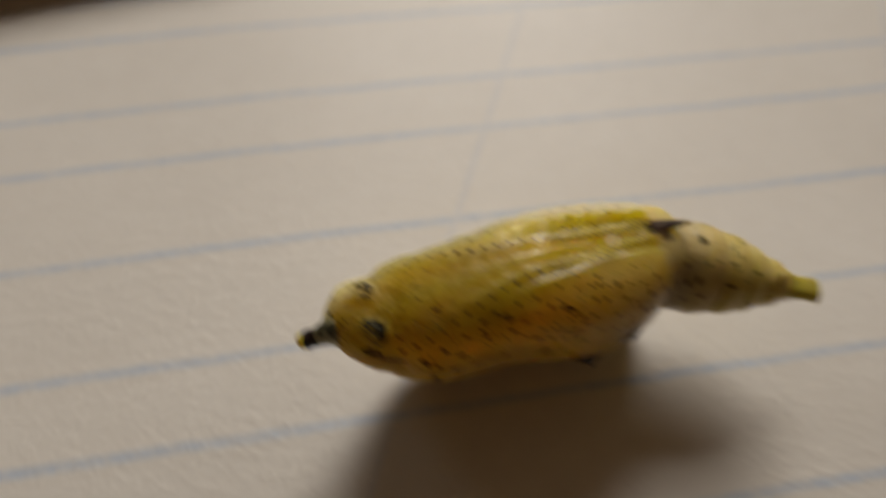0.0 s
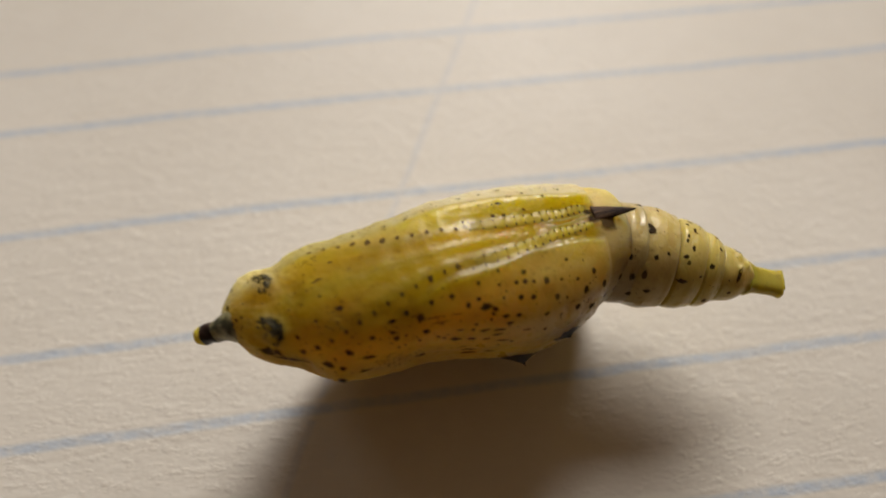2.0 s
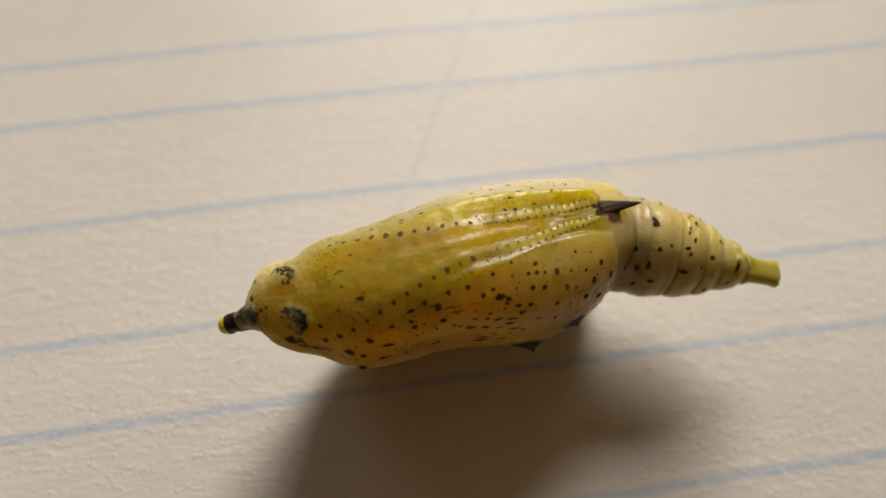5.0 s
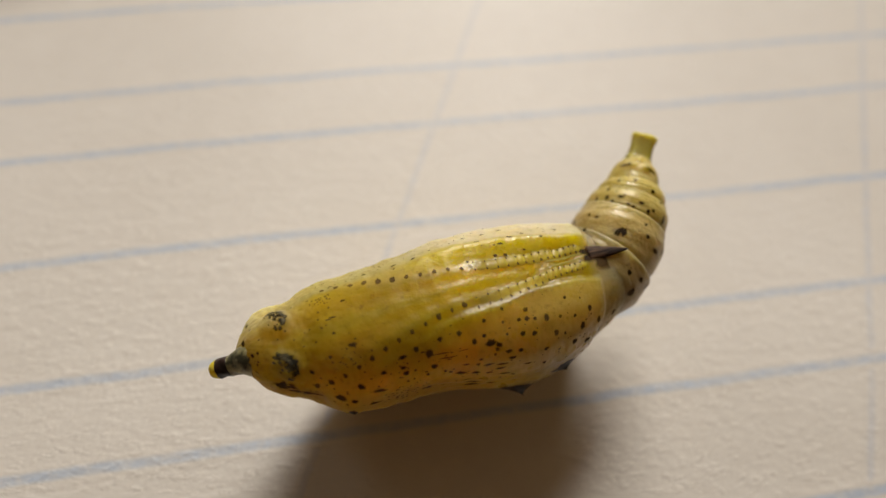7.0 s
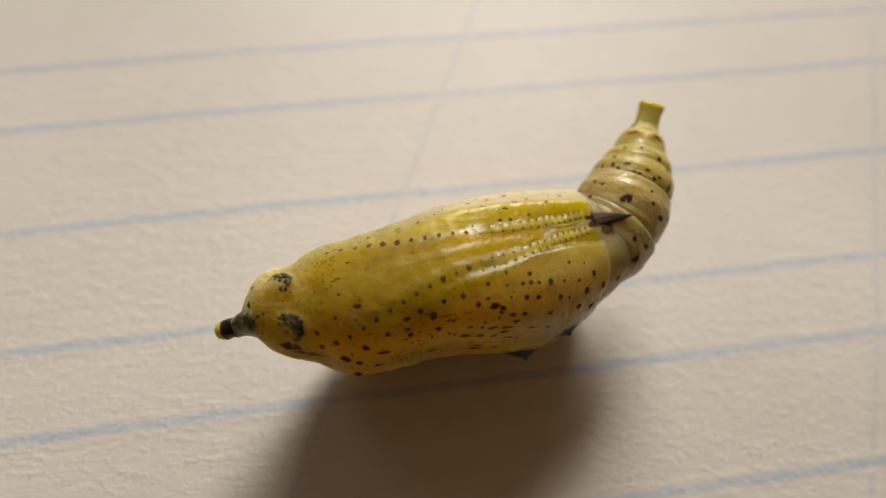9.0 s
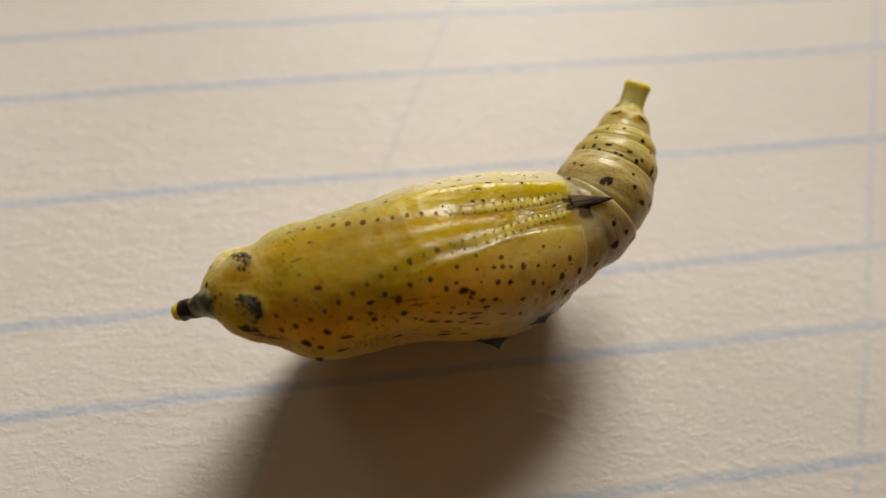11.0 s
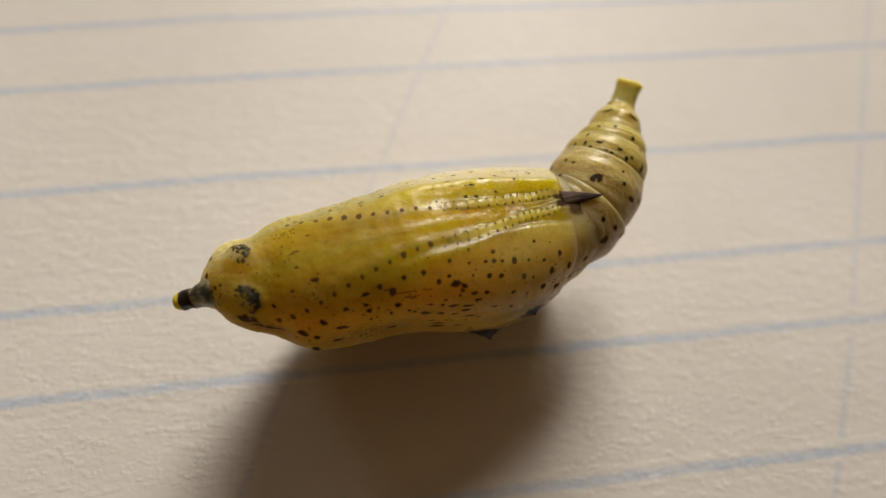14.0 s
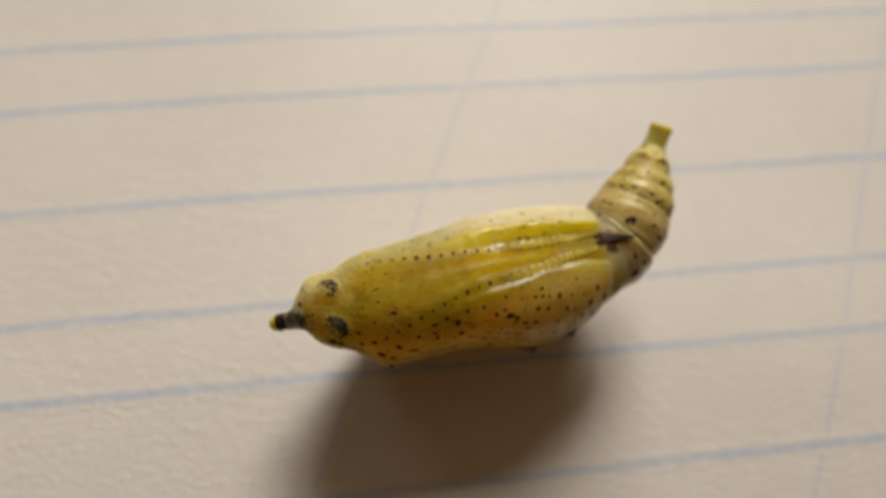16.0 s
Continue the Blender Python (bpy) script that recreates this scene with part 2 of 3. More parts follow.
# Rows of 16 mm, each with three rulings.
for k in (1.135, 1.034, .8604, .7462, .5737, .4019, .2932, .1342, -.036, -.146, -.308, -.48):
    rule(PX[0] + 0.001, k * U, PX[1] - 0.001, k * U, 0.0004, ruling, "ruled_line")
for k in (0, 1):
    x = (-0.0935 + 0.728 * k) * U
    x0, x1 = x + 0.457 * (PY[0] + 0.001), x + 0.457 * (PY[1] - 0.001)
    y0, y1 = PY[0] + 0.001, PY[1] - 0.001
    if x0 < PX[0] + 0.001:
        x0, y0 = PX[0] + 0.001, y0 + (PX[0] + 0.001 - x0) / 0.457
    if x1 > PX[1] - 0.001:
        x1, y1 = PX[1] - 0.001, y1 - (x1 - PX[1] + 0.001) / 0.457
    if y1 - y0 > 0.01:
        rule(x0, y0, x1, y1, 0.0003, slant, "slanted_line")

# ---- chrysalis ----
pupa = tagged(new("chrysalis"), "glossy yellow-green butterfly chrysalis with dark spots, lying on ruled paper", "chrysalis")
pupa.matrix_world = pose(0, .345 * U, 0, 0, 0, 5.71)

# Stations along the body: sideways shift, half width, height above and below the middle, height of the middle.
STX = (-.027, -.02, 0, .03, .06, .1, .155, .2, .265, .31, .36, .385, .402)
SYO = (.005, .006, .004, -.0012, .000, -.001, .0012, .004, .004, .006, .012, .014, .014)
SRY = (.004, .017, .040, .0508, .067, .074, .0782, .083, .085, .079, .061, .050, .03)
SRT = (.004, .016, .035, .048, .060, .070, .078, .082, .076, .068, .058, .052, .03)
SRB = (.004, .016, .060, .108, .128, .138, .137, .131, .131, .130, .124, .112, .06)
SZC = (.155, .155, .155, .150, .148, .143, .138, .135, .133, .135, .138, .140, .14)
# Courses on the belly: angle round the body (0 one flank, 90 the belly, 180 the other flank) by the place along it.
ANT_1 = ((.03, .048, .075, .101, .128, .17, .2, .23, .26, .29, .322, .352), (20, 27, 39, 50, 59, 69, 73, 76, 79, 83, 86, 85))
ANT_2 = ((.048, .094, .139, .184, .226, .26, .3, .352), (132, 119, 111, 105.5, 103, 103, 104, 104))
EDGE_1 = ((.15, .185, .21, .237, .283, .318, .356), (56, 65, 68, 70, 76, 75, 67))
EDGE_2 = ((.17, .21, .277, .313, .355), (118, 120, 122, 120, 115))


def radius(x, al):
    yo, ry, rt, rb, zc = (smooth(STX, q, x) for q in (SYO, SRY, SRT, SRB, SZC))
    c, s = abs(math.cos(al)), math.sin(al)
    n = 2.3 if s >= 0 else 2.3 - 0.8 * min(1, -s * 2)
    return ((c / ry) ** n + (abs(s) / (rt if s >= 0 else rb)) ** n) ** (-1 / n), yo, zc


def feature(x, deg):
    """Relief of the wing cases, their seams, the leg furrows and the shoulders."""
    e1, e2 = smooth(*EDGE_1, x), smooth(*EDGE_2, x)
    a1, a2 = smooth(*ANT_1, x), smooth(*ANT_2, x)
    on = step(.13, .24, x) * (1 - step(.350, .358, x))
    h = on * (.0011 + .0006 * noise.noise((x * 330, 0, deg * .05))) * (math.exp(-((deg - e1 + 1) / 2.8) ** 2) + math.exp(-((deg - e2) / 3.6) ** 2))
    end = .357 - .012 * step(40, 5, deg) if deg < 90 else .357
    tail_off = 1 - step(end - .002, end + .003, x)
    if deg < 90 or deg > 270:
        h += .0036 * (1 - step(e1 - 1, e1 + 4, deg) if deg < 270 else 1) * step(.14, .22, x) * tail_off
    else:
        h += .0056 * step(e2 - 14, e2 + 1, deg) * (1 - .4 * step(e2 + 4, e2 + 40, deg)) * step(.08, .26, x) * tail_off
    if a1 < deg < a2:
        u = (deg - a1) / (a2 - a1)
        h += .0005 * math.sin(u * math.pi * 5) * step(.04, .09, x) * (1 - step(.20, .30, x))
        h -= .0005 * step(.18, .24, x) * math.sin(u * math.pi)
    h += .009 * math.exp(-((x - .077) / .014) ** 2 - ((deg - 2) / 14) ** 2)
    h -= .0020 * math.exp(-((x - .070) / .035) ** 2) * step(105, 135, deg) * (1 - step(200, 240, deg))
    for eye_x, eye_deg, much in ((.0225, 51, .0052), (.019, 107, .0080)):
        q = math.hypot((x - eye_x) / .0135, (deg - eye_deg) / 17)
        h += much * math.exp(-q ** 3) - .0006 * math.exp(-((q - 1.35) / .25) ** 2) + .0009 * noise.noise((x * 420, deg * .5, 4)) * math.exp(-q ** 4)
    under = deg if deg < 180 else deg - 360
    h -= .0085 * math.exp(-((x - .185) / .055) ** 2) * step(38, 2, under) * step(-130, -70, under)
    h -= .0045 * math.exp(-((x - .036) / .018) ** 2) * step(30, 2, under) * step(-130, -70, under)
    h -= .0034 * step(112, 140, deg) * (1 - step(200, 240, deg)) * step(.02, .08, x) * (1 - step(.12, .30, x))
    h += .0012 * noise.noise((x * 170, deg * .16, 7)) * (1 - step(.04, .09, x))
    h -= .0035 * math.exp(-((x - .050) / .010) ** 2) * step(130, 60, deg) * step(-40, 10, deg)
    if x > .19 and deg < e1:
        h += .0004 * math.sin((e1 - deg) / 9.0 * math.pi) * step(.2, .26, x) * (1 - step(.33, .35, x))
    return h + .0014 * noise.noise((x * 60, deg * .05, 0)) + .0006 * (1 - .65 * step(55, 70, deg) * (1 - step(118, 130, deg))) * noise.noise((x * 70, deg * .3, 5)) + .0005 * noise.noise((x * 210, deg * .2, 9)) * (1 - step(35, 60, deg) + step(125, 150, deg))


def surface(x, deg, h=0.0):
    al = radians(deg)
    r, yo, zc = radius(x, al)
    d = deg % 360
    r += feature(x, d - 360 if d > 315 else d) + h
    return Vector((x, yo - r * math.cos(al), zc + r * math.sin(al))) * U


OLIVE, GOLD, WING, CREAM, HEAD, PALE = (.415, .294, .004), (.66, .47, .002), (.72, .468, .045), (.635, .462, .100), (.42, .30, .03), (.70, .63, .42)
LEMON, MOSS, RUST, INK = (.53, .44, .002), (.30, .25, .012), (.42, .215, .014), (.055, .045, .020)


def skin_tint(x, deg):
    e1, e2 = smooth(*EDGE_1, x), smooth(*EDGE_2, x)
    a1, a2 = smooth(*ANT_1, x), smooth(*ANT_2, x)
    wave = noise.noise((x * 26, deg * .06, 3.0))
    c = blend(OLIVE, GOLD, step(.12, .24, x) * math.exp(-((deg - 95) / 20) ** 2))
    c = blend(c, LEMON, .85 * step(.10, .19, x) * step(a2 - 4, a2 + 3, deg))
    if a1 < deg < a2:
        c = blend(c, MOSS, .38 * max(0, math.sin((deg - a1) / (a2 - a1) * math.pi * 5 + wave)) * step(.02, .06, x) * (1 - step(.17, .25, x)))
    c = blend(c, RUST, .75 * math.exp(-((x - .085) / .035) ** 2 - ((deg - 58 - 120 * (x - .085)) / 13) ** 2) * (.8 + .5 * wave))
    c = blend(c, blend(WING, CREAM, step(.18, .32, x)), 1 - step(e1 - 28 + 23 * step(.17, .26, x), e1 + 3, deg))
    c = blend(c, blend((.28, .25, .07), PALE, step(.10, .24, x)), .9 * step(e2 - 2, e2 + 6, deg))
    c = blend(c, (.44, .38, .15), .65 * step(a2 - 10, a2 + 12, deg) * step(.02, .06, x) * (1 - step(.13, .19, x)))
    c = blend(blend(HEAD, (.50, .43, .20), step(80, 115, deg)), c, step(.0, .07, x))
    c = blend(c, RUST, .3 * step(0.15, .6, wave) * step(.03, .08, x) * (1 - step(.26, .33, x)) * (1 - step(50, 75, deg)))
    for eye_x, eye_deg, much in ((.0225, 51, .95), (.019, 107, .6)):
        q = math.hypot((x - eye_x) / .0135, (deg - eye_deg) / 17)
        rim = math.exp(-((q - .72) / .3) ** 2) * step(-.3, .6, .8 * (x - eye_x) / .0135 + .6 * (deg - eye_deg) / 17)
        c = blend(c, INK, much * min(1, rim + .45 * (1 - step(.5, 1, q))) * (.75 + .6 * noise.noise((x * 330, deg * .35, 1))))
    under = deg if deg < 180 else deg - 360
    # low rear flank: grey-brown mottling, darkened further by painted-in shade
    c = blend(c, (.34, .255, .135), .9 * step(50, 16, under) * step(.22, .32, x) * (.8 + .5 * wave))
    # low front flank: shade of the underside put in as brown
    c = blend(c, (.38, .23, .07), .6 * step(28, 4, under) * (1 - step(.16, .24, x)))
    return blend(c, blend((.44, .33, .12), (.62, .49, .18), step(30, 80, deg)), step(.345, .365, x))


def body():
    bm, tints, rings = bmesh.new(), [], []
    nx, na = 380, 200
    for k in range(nx):
        u = k / (nx - 1)
        x = STX[0] + (STX[-1] - STX[0]) * (u + 0.05 * math.sin(u * 2 * math.pi) * -0.5)
        rings.append([bm.verts.new(surface(x, -90 + 360 * i / na)) for i in range(na)])
        tints += [skin_tint(x, -90 + 360 * i / na) for i in range(na)]
    for a, b in zip(rings, rings[1:]):
        for i in range(na):
            bm.faces.new((a[i - 1], b[i - 1], b[i], a[i]))
    bm.faces.new(rings[0])
    bm.faces.new(list(reversed(rings[-1])))
    return bm, tints


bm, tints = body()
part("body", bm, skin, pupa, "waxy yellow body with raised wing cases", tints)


def rope(course, x0, x1, size, beads=None, lift=0.0, n=160, m=8):
    """A ridge that runs along a course; size(u) gives half width and height, beads swell it."""
    bm, rings, tints = bmesh.new(), [], []
    for k in range(n + 1):
        u = k / n
        x = x0 + (x1 - x0) * u
        deg = smooth(*course, x)
        w, h = size(u)
        if beads:
            w, h = w * (1 + .35 * beads(u)), h + .0017 * beads(u)
        r = radius(x, radians(deg))[0]
        ring = []
        for i in range(m + 1):
            a = math.pi * i / m
            ring.append(bm.verts.new(surface(x, deg - math.degrees(w * math.cos(a) / r), -0.0012 + lift + (h + 0.0012) * math.sin(a))))
            tints.append(blend(OLIVE, (.58, .42, .012), step(.2, .7, u)))
        rings.append(ring)
    for a, b in zip(rings, rings[1:]):
        for i in range(m):
            bm.faces.new((a[i], b[i], b[i + 1], a[i + 1]))
    return bm, tints


def bead_wave(joints, x0, x1, start):
    """Swelling along an antenna: one round bead from joint to joint."""
    def wave(u):
        x = x0 + (x1 - x0) * u
        k = min(max(int(np.searchsorted(joints, x)), 1), len(joints) - 1)
        f = 2 * (x - joints[k - 1]) / (joints[k] - joints[k - 1]) - 1
        return (math.sqrt(max(0, 1 - f * f)) - .72) * .55 * step(start - .12, start + .12, u)
    return wave


def blotch(bm, at, du, dv, lift, rng, points=9, base=0.0):
    """An irregular dark patch that follows a surface and thins out at its rim: at(u, v, h) gives places near it."""
    fade = bm.verts.layers.float.get("fade") or bm.verts.layers.float.new("fade")
    jag = [rng.uniform(0.72, 1.2) for _ in range(points)]
    top = bm.verts.new(at(0, 0, base + lift))
    top[fade] = 1.0
    inner, outer = [], []
    for i in range(points):
        a = 2 * math.pi * i / points
        c, s = math.cos(a) * jag[i], math.sin(a) * jag[i]
        inner.append(bm.verts.new(at(du * .7 * c, dv * .7 * s, base + lift)))
        outer.append(bm.verts.new(at(du * 1.25 * c, dv * 1.25 * s, base + lift * .2)))
        inner[-1][fade] = 1.0
    for i in range(points):
        bm.faces.new((top, inner[i - 1], inner[i]))
        bm.faces.new((inner[i - 1], outer[i - 1], outer[i], inner[i]))


def on_body(x, deg):
    r = radius(x, radians(deg))[0]
    return lambda u, v, h: surface(x + u, deg + math.degrees(v / r), h)


def antenna(course, x0, x1, dots, name_label):
    joints = [dots[0]]
    while joints[-1] < x1:
        u = (joints[-1] - dots[0]) / (dots[1] - dots[0])
        joints.append(joints[-1] + .0142 - .0080 * step(.42, 1, u))
    wave = bead_wave(joints, x0, x1, .30)
    bm, tints = rope(course, x0, x1, lambda u: (.0012 + .0065 * step(.0, .35, u) - .0032 * step(.7, 1, u), -.0011 + .0019 * step(.05, .5, u) - .001 * step(.95, 1, u)), wave, n=300, m=10)
    ob = part("antenna", bm, bead_skin, pupa, name_label, tints)
    rng = random.Random(len(course[0]))
    front, rear = bmesh.new(), bmesh.new()
    for x in joints:
        if x > dots[1]:
            break
        u = (x - dots[0]) / (dots[1] - dots[0])
        deg, side = smooth(*course, x), 1 if course is ANT_1 else -1
        size = (.0028 - .0008 * u) * rng.uniform(.85, 1.2)
        up = .0012 * step(.25, .75, u)
        bm = front if u < .55 else rear
        if u < .55:
            blotch(bm, on_body(x, deg + side * 1.2), size, size * (1.1 + .3 * u), .0004, rng, 8, up)
        else:
            blotch(bm, on_body(x, deg - 3.4), size * .55, size * .75, .0004, rng, 8, up * .5)
            blotch(bm, on_body(x, deg + 3.2), size * .42, size * .5, .0004, rng, 8, up * .5)
    part("antenna_dot", front, spot_brown, ob, "row of dark brown dots")
    part("antenna_joint", rear, bead_mark, ob, "row of olive joint marks")
    return ob


antenna(ANT_1, .165, .353, (.048, .345), "beaded yellow antenna case")
antenna(ANT_2, .165, .353, (.070, .345), "beaded yellow antenna case")

# The tongue sheath: two fine cords between the antennae, and the dark free tip.
for side in (-3.2, 3.2):
    course = ((.15, .2, .29, .36), (91 + side * 2.2, 93 + side * 1.6, 94.5 + side, 96.5 + side * .5))
    bm, tints = rope(course, .15, .36, lambda u: (.0024 * step(0, .5, u) + .0006, .0012 * step(.1, .9, u) - .0010), None)
    part("tongue_sheath", bm, bead_skin, pupa, "golden cord of the tongue sheath", [(.60, .45, .008)] * len(tints))


def tongue():
    bm, rings = bmesh.new(), []
    for k in range(19):
        u = k / 18
        w = .0088 * (1 + .35 * u) * (1 - u) ** .9 + .0003
        h = .0046 * (1 - u) ** .6 + .0004
        x = .354 + .043 * u
        base = surface(min(x, .366), 97) / U
        c = Vector((x, base.y - .0085 * u, base.z - .0020 + .0095 * u))
        ring = []
        for i in range(14):
            a = 2 * math.pi * i / 14
            groove = 1 - .25 * math.exp(-((a - math.pi / 2) / .22) ** 2) + .10 * math.sin(5 * a + 2 * u) + .10 * noise.noise((u * 9, a * 3, 2))
            ring.append(bm.verts.new((c + Vector((0, w * math.cos(a), h * math.sin(a) * groove))) * U))
        rings.append(ring)
    for a, b in zip(rings, rings[1:]):
        for i in range(14):
            bm.faces.new((a[i - 1], b[i - 1], b[i], a[i]))
    bm.faces.new(rings[0])
    bm.faces.new(list(reversed(rings[-1])))
    return bm


tip = part("tongue_tip", tongue(), tongue_dark, pupa, "dark brown pointed tongue tip")
bm, rng = bmesh.new(), random.Random(12)
for x, deg, du, dv in ((.356, 92, .011, .006), (.367, 86, .010, .012), (.352, 99, .008, .004), (.370, 93, .005, .006)):
    blotch(bm, on_body(x, deg), du, dv, .0004, rng, 12)
part("tongue_stain", bm, spot_dark, tip, "brown stain round the tongue's base")


def eye(x, deg, du, dv, flecks, seed):
    """Black reticulation over the dome of an eye, thickest along its rear rim."""
    bm, rng = bmesh.new(), random.Random(seed)
    r = radius(x, radians(deg))[0]
    for k in range(11):
        a = -.7 + .27 * k
        q = rng.uniform(.62, .82)
        blotch(bm, on_body(x + du * q * math.cos(a), deg + math.degrees(dv * q * math.sin(a) / r)), rng.uniform(.0012, .0024), rng.uniform(.0014, .0026), .0002, rng, 10)
    for _ in range(flecks):
        a, q = rng.gauss(.7, 1.1), rng.random() ** .55
        u, v = du * q * math.cos(a) * .9, dv * q * math.sin(a)
        size = rng.uniform(.0006, .0021)
        r = radius(x + u, radians(deg))[0]
        blotch(bm, on_body(x + u, deg + math.degrees(v / r)), size * rng.uniform(.7, 1.5), size, .0003, rng, 8)
    return bm


part("eye", eye(.0225, 51, .0135, .0135, 80, 3), eye_skin, pupa, "black reticulated eye dome")
part("eye", eye(.019, 107, .0135, .013, 60, 4), eye_skin, pupa, "black reticulated eye dome")


# The horn on the head: grey-green base, black band, yellow tip.
def horn_piece(u0, u1, widths, cap=False):
    a, b = Vector((.002, -.0035, .164)), Vector((-.056, -.0020, .1450))
    axis = (b - a).normalized()
    side = Vector((0, 1, 0))
    up = side.cross(axis).normalized()
    side = axis.cross(up)
    bm, rings, n = bmesh.new(), [], 16
    for k in range(n + 1):
        u = u0 + (u1 - u0) * k / n
        w = smooth(*widths, u)
        if cap:
            w *= math.sqrt(max(0.02, 1 - (k / n) ** 4))
        c = a + (b - a) * u
        rings.append([bm.verts.new((c + (side * math.cos(t) + up * math.sin(t)) * w * (1 + .12 * noise.noise((u * 9, math.cos(t) * 2, math.sin(t) * 2)))) * U) for t in (2 * math.pi * i / 20 for i in range(20))])
    for p, q in zip(rings, rings[1:]):
        for i in range(20):
            bm.faces.new((p[i - 1], p[i], q[i], q[i - 1]))
    bm.faces.new(rings[0])
    bm.faces.new(list(reversed(rings[-1])))
    bmesh.ops.recalc_face_normals(bm, faces=bm.faces)
    return bm


WIDTHS = ((0, .2, .42, .62, .82, 1.0), (.017, .0185, .0140, .0105, .0095, .0085))
bm = horn_piece(0, .72, WIDTHS)
horn = part("horn", bm, horn_skin, pupa, "mottled grey-green head horn")
part("horn_band", horn_piece(.62, .84, (WIDTHS[0], [w * 1.04 for w in WIDTHS[1]])), spine_dark, horn, "black band")
bm = horn_piece(.80, 1.0, WIDTHS, True)
count = len(bm.verts)
part("horn_tip", bm, bead_skin, horn, "bright yellow tip", [(.62, .50, .03)] * count)


# Dark spines low on the flanks.
def spine(x, deg, base, reach, lean):
    bm, rings = bmesh.new(), []
    at = on_body(x, deg)
    tip = at(0, 0, reach) + Vector((lean * U, 0, 0))
    for k in range(9):
        q = k / 8
        ring = []
        for i in range(16):
            a = 2 * math.pi * i / 16
            foot = at(base * (1 - q) * math.cos(a), base * .5 * (1 - q) * math.sin(a), -.001)
            ring.append(bm.verts.new(foot.lerp(tip, q ** 1.4) * 1.0))
        rings.append(ring)
    for p, q in zip(rings, rings[1:]):
        for i in range(16):
            bm.faces.new((p[i - 1], q[i - 1], q[i], p[i]))
    bmesh.ops.remove_doubles(bm, verts=bm.verts, dist=1e-7)
    bmesh.ops.recalc_face_normals(bm, faces=bm.faces)
    return bm


for x, deg, base, reach, lean in ((.258, -22, .034, .013, .006), (.306, -2, .026, .006, .004), (.073, 3, .022, .005, .006), (.264, 220, .036, .020, .012)):
    part("flank_spine", spine(x, deg, base, reach, lean), spine_dark, pupa, "dark pointed spine")

# Dark spots: rows between the wing veins, then the larger single ones, then fine specks.
rng = random.Random(7)
bm = bmesh.new()
# Courses along the veins: half length and half width of the spots, then where they sit.
VEIN_1 = ((.0028, .0027, (.2635, 57), (.285, 54.2), (.264, 63)), (.0018, .0018, (.272, 55.8), (.300, 51.4), (.2552, 57.5), (.317, 47.2)))
VEIN_2 = ((.0026, .0026, (.257, 48), (.269, 46.2), (.2925, 41.5)), (.0016, .0016, (.240, 50.2), (.303, 38.2)))
VEIN_3 = ((.0042, .0021, (.2397, 38.4)), (.0026, .0018, (.252, 37.2), (.280, 32.8)), (.0016, .0016, (.2955, 27.3), (.225, 38.2)), (.0038, .0014, (.243, 33.3)))
VEIN_4 = ((.0052, .0015, (.218, 30.9), (.232, 28.9)), (.0022, .0014, (.2067, 33.6), (.210, 37.1), (.278, 21.3)), (.0036, .0012, (.2595, 24.7)))
VEIN_5 = ((.0054, .0018, (.189, 27)), (.0042, .0017, (.2043, 25.2), (.219, 22.1)), (.0058, .0012, (.2293, 25.2), (.2347, 18.1)), (.0024, .0010, (.244, 16.1)))
VEIN_6 = ((.0054, .0012, (.196, 15)), (.0080, .0018, (.2035, 7.5)), (.0038, .0014, (.2246, 2)))
MARGIN = ((.0028, .0030, (.336, 47.8)), (.0028, .0042, (.325, 37.2), (.3473, 31.7)), (.0032, .0030, (.3145, 27.4), (.332, 18.9)),
          (.0015, .0015, (.3095, 63)), (.0010, .0010, (.3267, 58.5)), (.0030, .0040, (.372, 22)), (.0026, .0028, (.366, 8), (.352, 10)))
MIDDLE = ((.0040, .0034, (.160, 48)), (.0028, .0026, (.192, 57.2), (.1723, 56.5), (.163, 37.8), (.1478, 53.1)), (.0034, .0018, (.134, 49.3)),
          (.0028, .0020, (.1325, 41.4)), (.0028, .0030, (.135, 36.6)), (.0017, .0016, (.156, 31.5), (.1736, 31.9), (.179, 29.8), (.216, 52.8), (.2395, 67.2), (.2377, 58.5)),
          (.0026, .0026, (.2054, 50.1)), (.0022, .0018, (.219, 62.1)), (.0048, .0038, (.222, 47)), (.0036, .0024, (.230, 44.5)), (.0022, .0020, (.228, 41.5)),
          (.0096, .0006, (.1716, 46.6), (.1770, 42.9)), (.0050, .0005, (.1936, 45.9)), (.0036, .0010, (.1946, 34.6)))
FRONT = ((.0040, .0022, (.089, 64.7)), (.0036, .0034, (.089, 29.3)), (.0050, .0040, (.0685, 18.2)), (.0064, .0022, (.107, 23.3)), (.0036, .0016, (.081, 15.4)),
         (.0050, .0018, (.100, 7)), (.0044, .0018, (.1557, 8.7)), (.0022, .0026, (.046, 43.5)), (.0018, .0018, (.048, 26)), (.0030, .0022, (.113, 40)),
         (.0013, .0013, (.144, 37.5), (.142, 30), (.1357, 29)), (.0038, .0008, (.075, 90.6)), (.0020, .0014, (.0736, 76.3), (.066, 56.7)))
FAR_WING = ((.0026, .0010, (.1144, 126), (.146, 123), (.167, 122)), (.0021, .0021, (.2516, 110), (.2627, 109.3)), (.0015, .0013, (.2204, 107.6), (.285, 112)),
            (.0034, .0010, (.236, 121.5), (.261, 118), (.274, 123.5)), (.0020, .0012, (.290, 127), (.308, 120), (.3285, 128)), (.0024, .0011, (.225, 130), (.247, 131), (.268, 135), (.312, 134)))
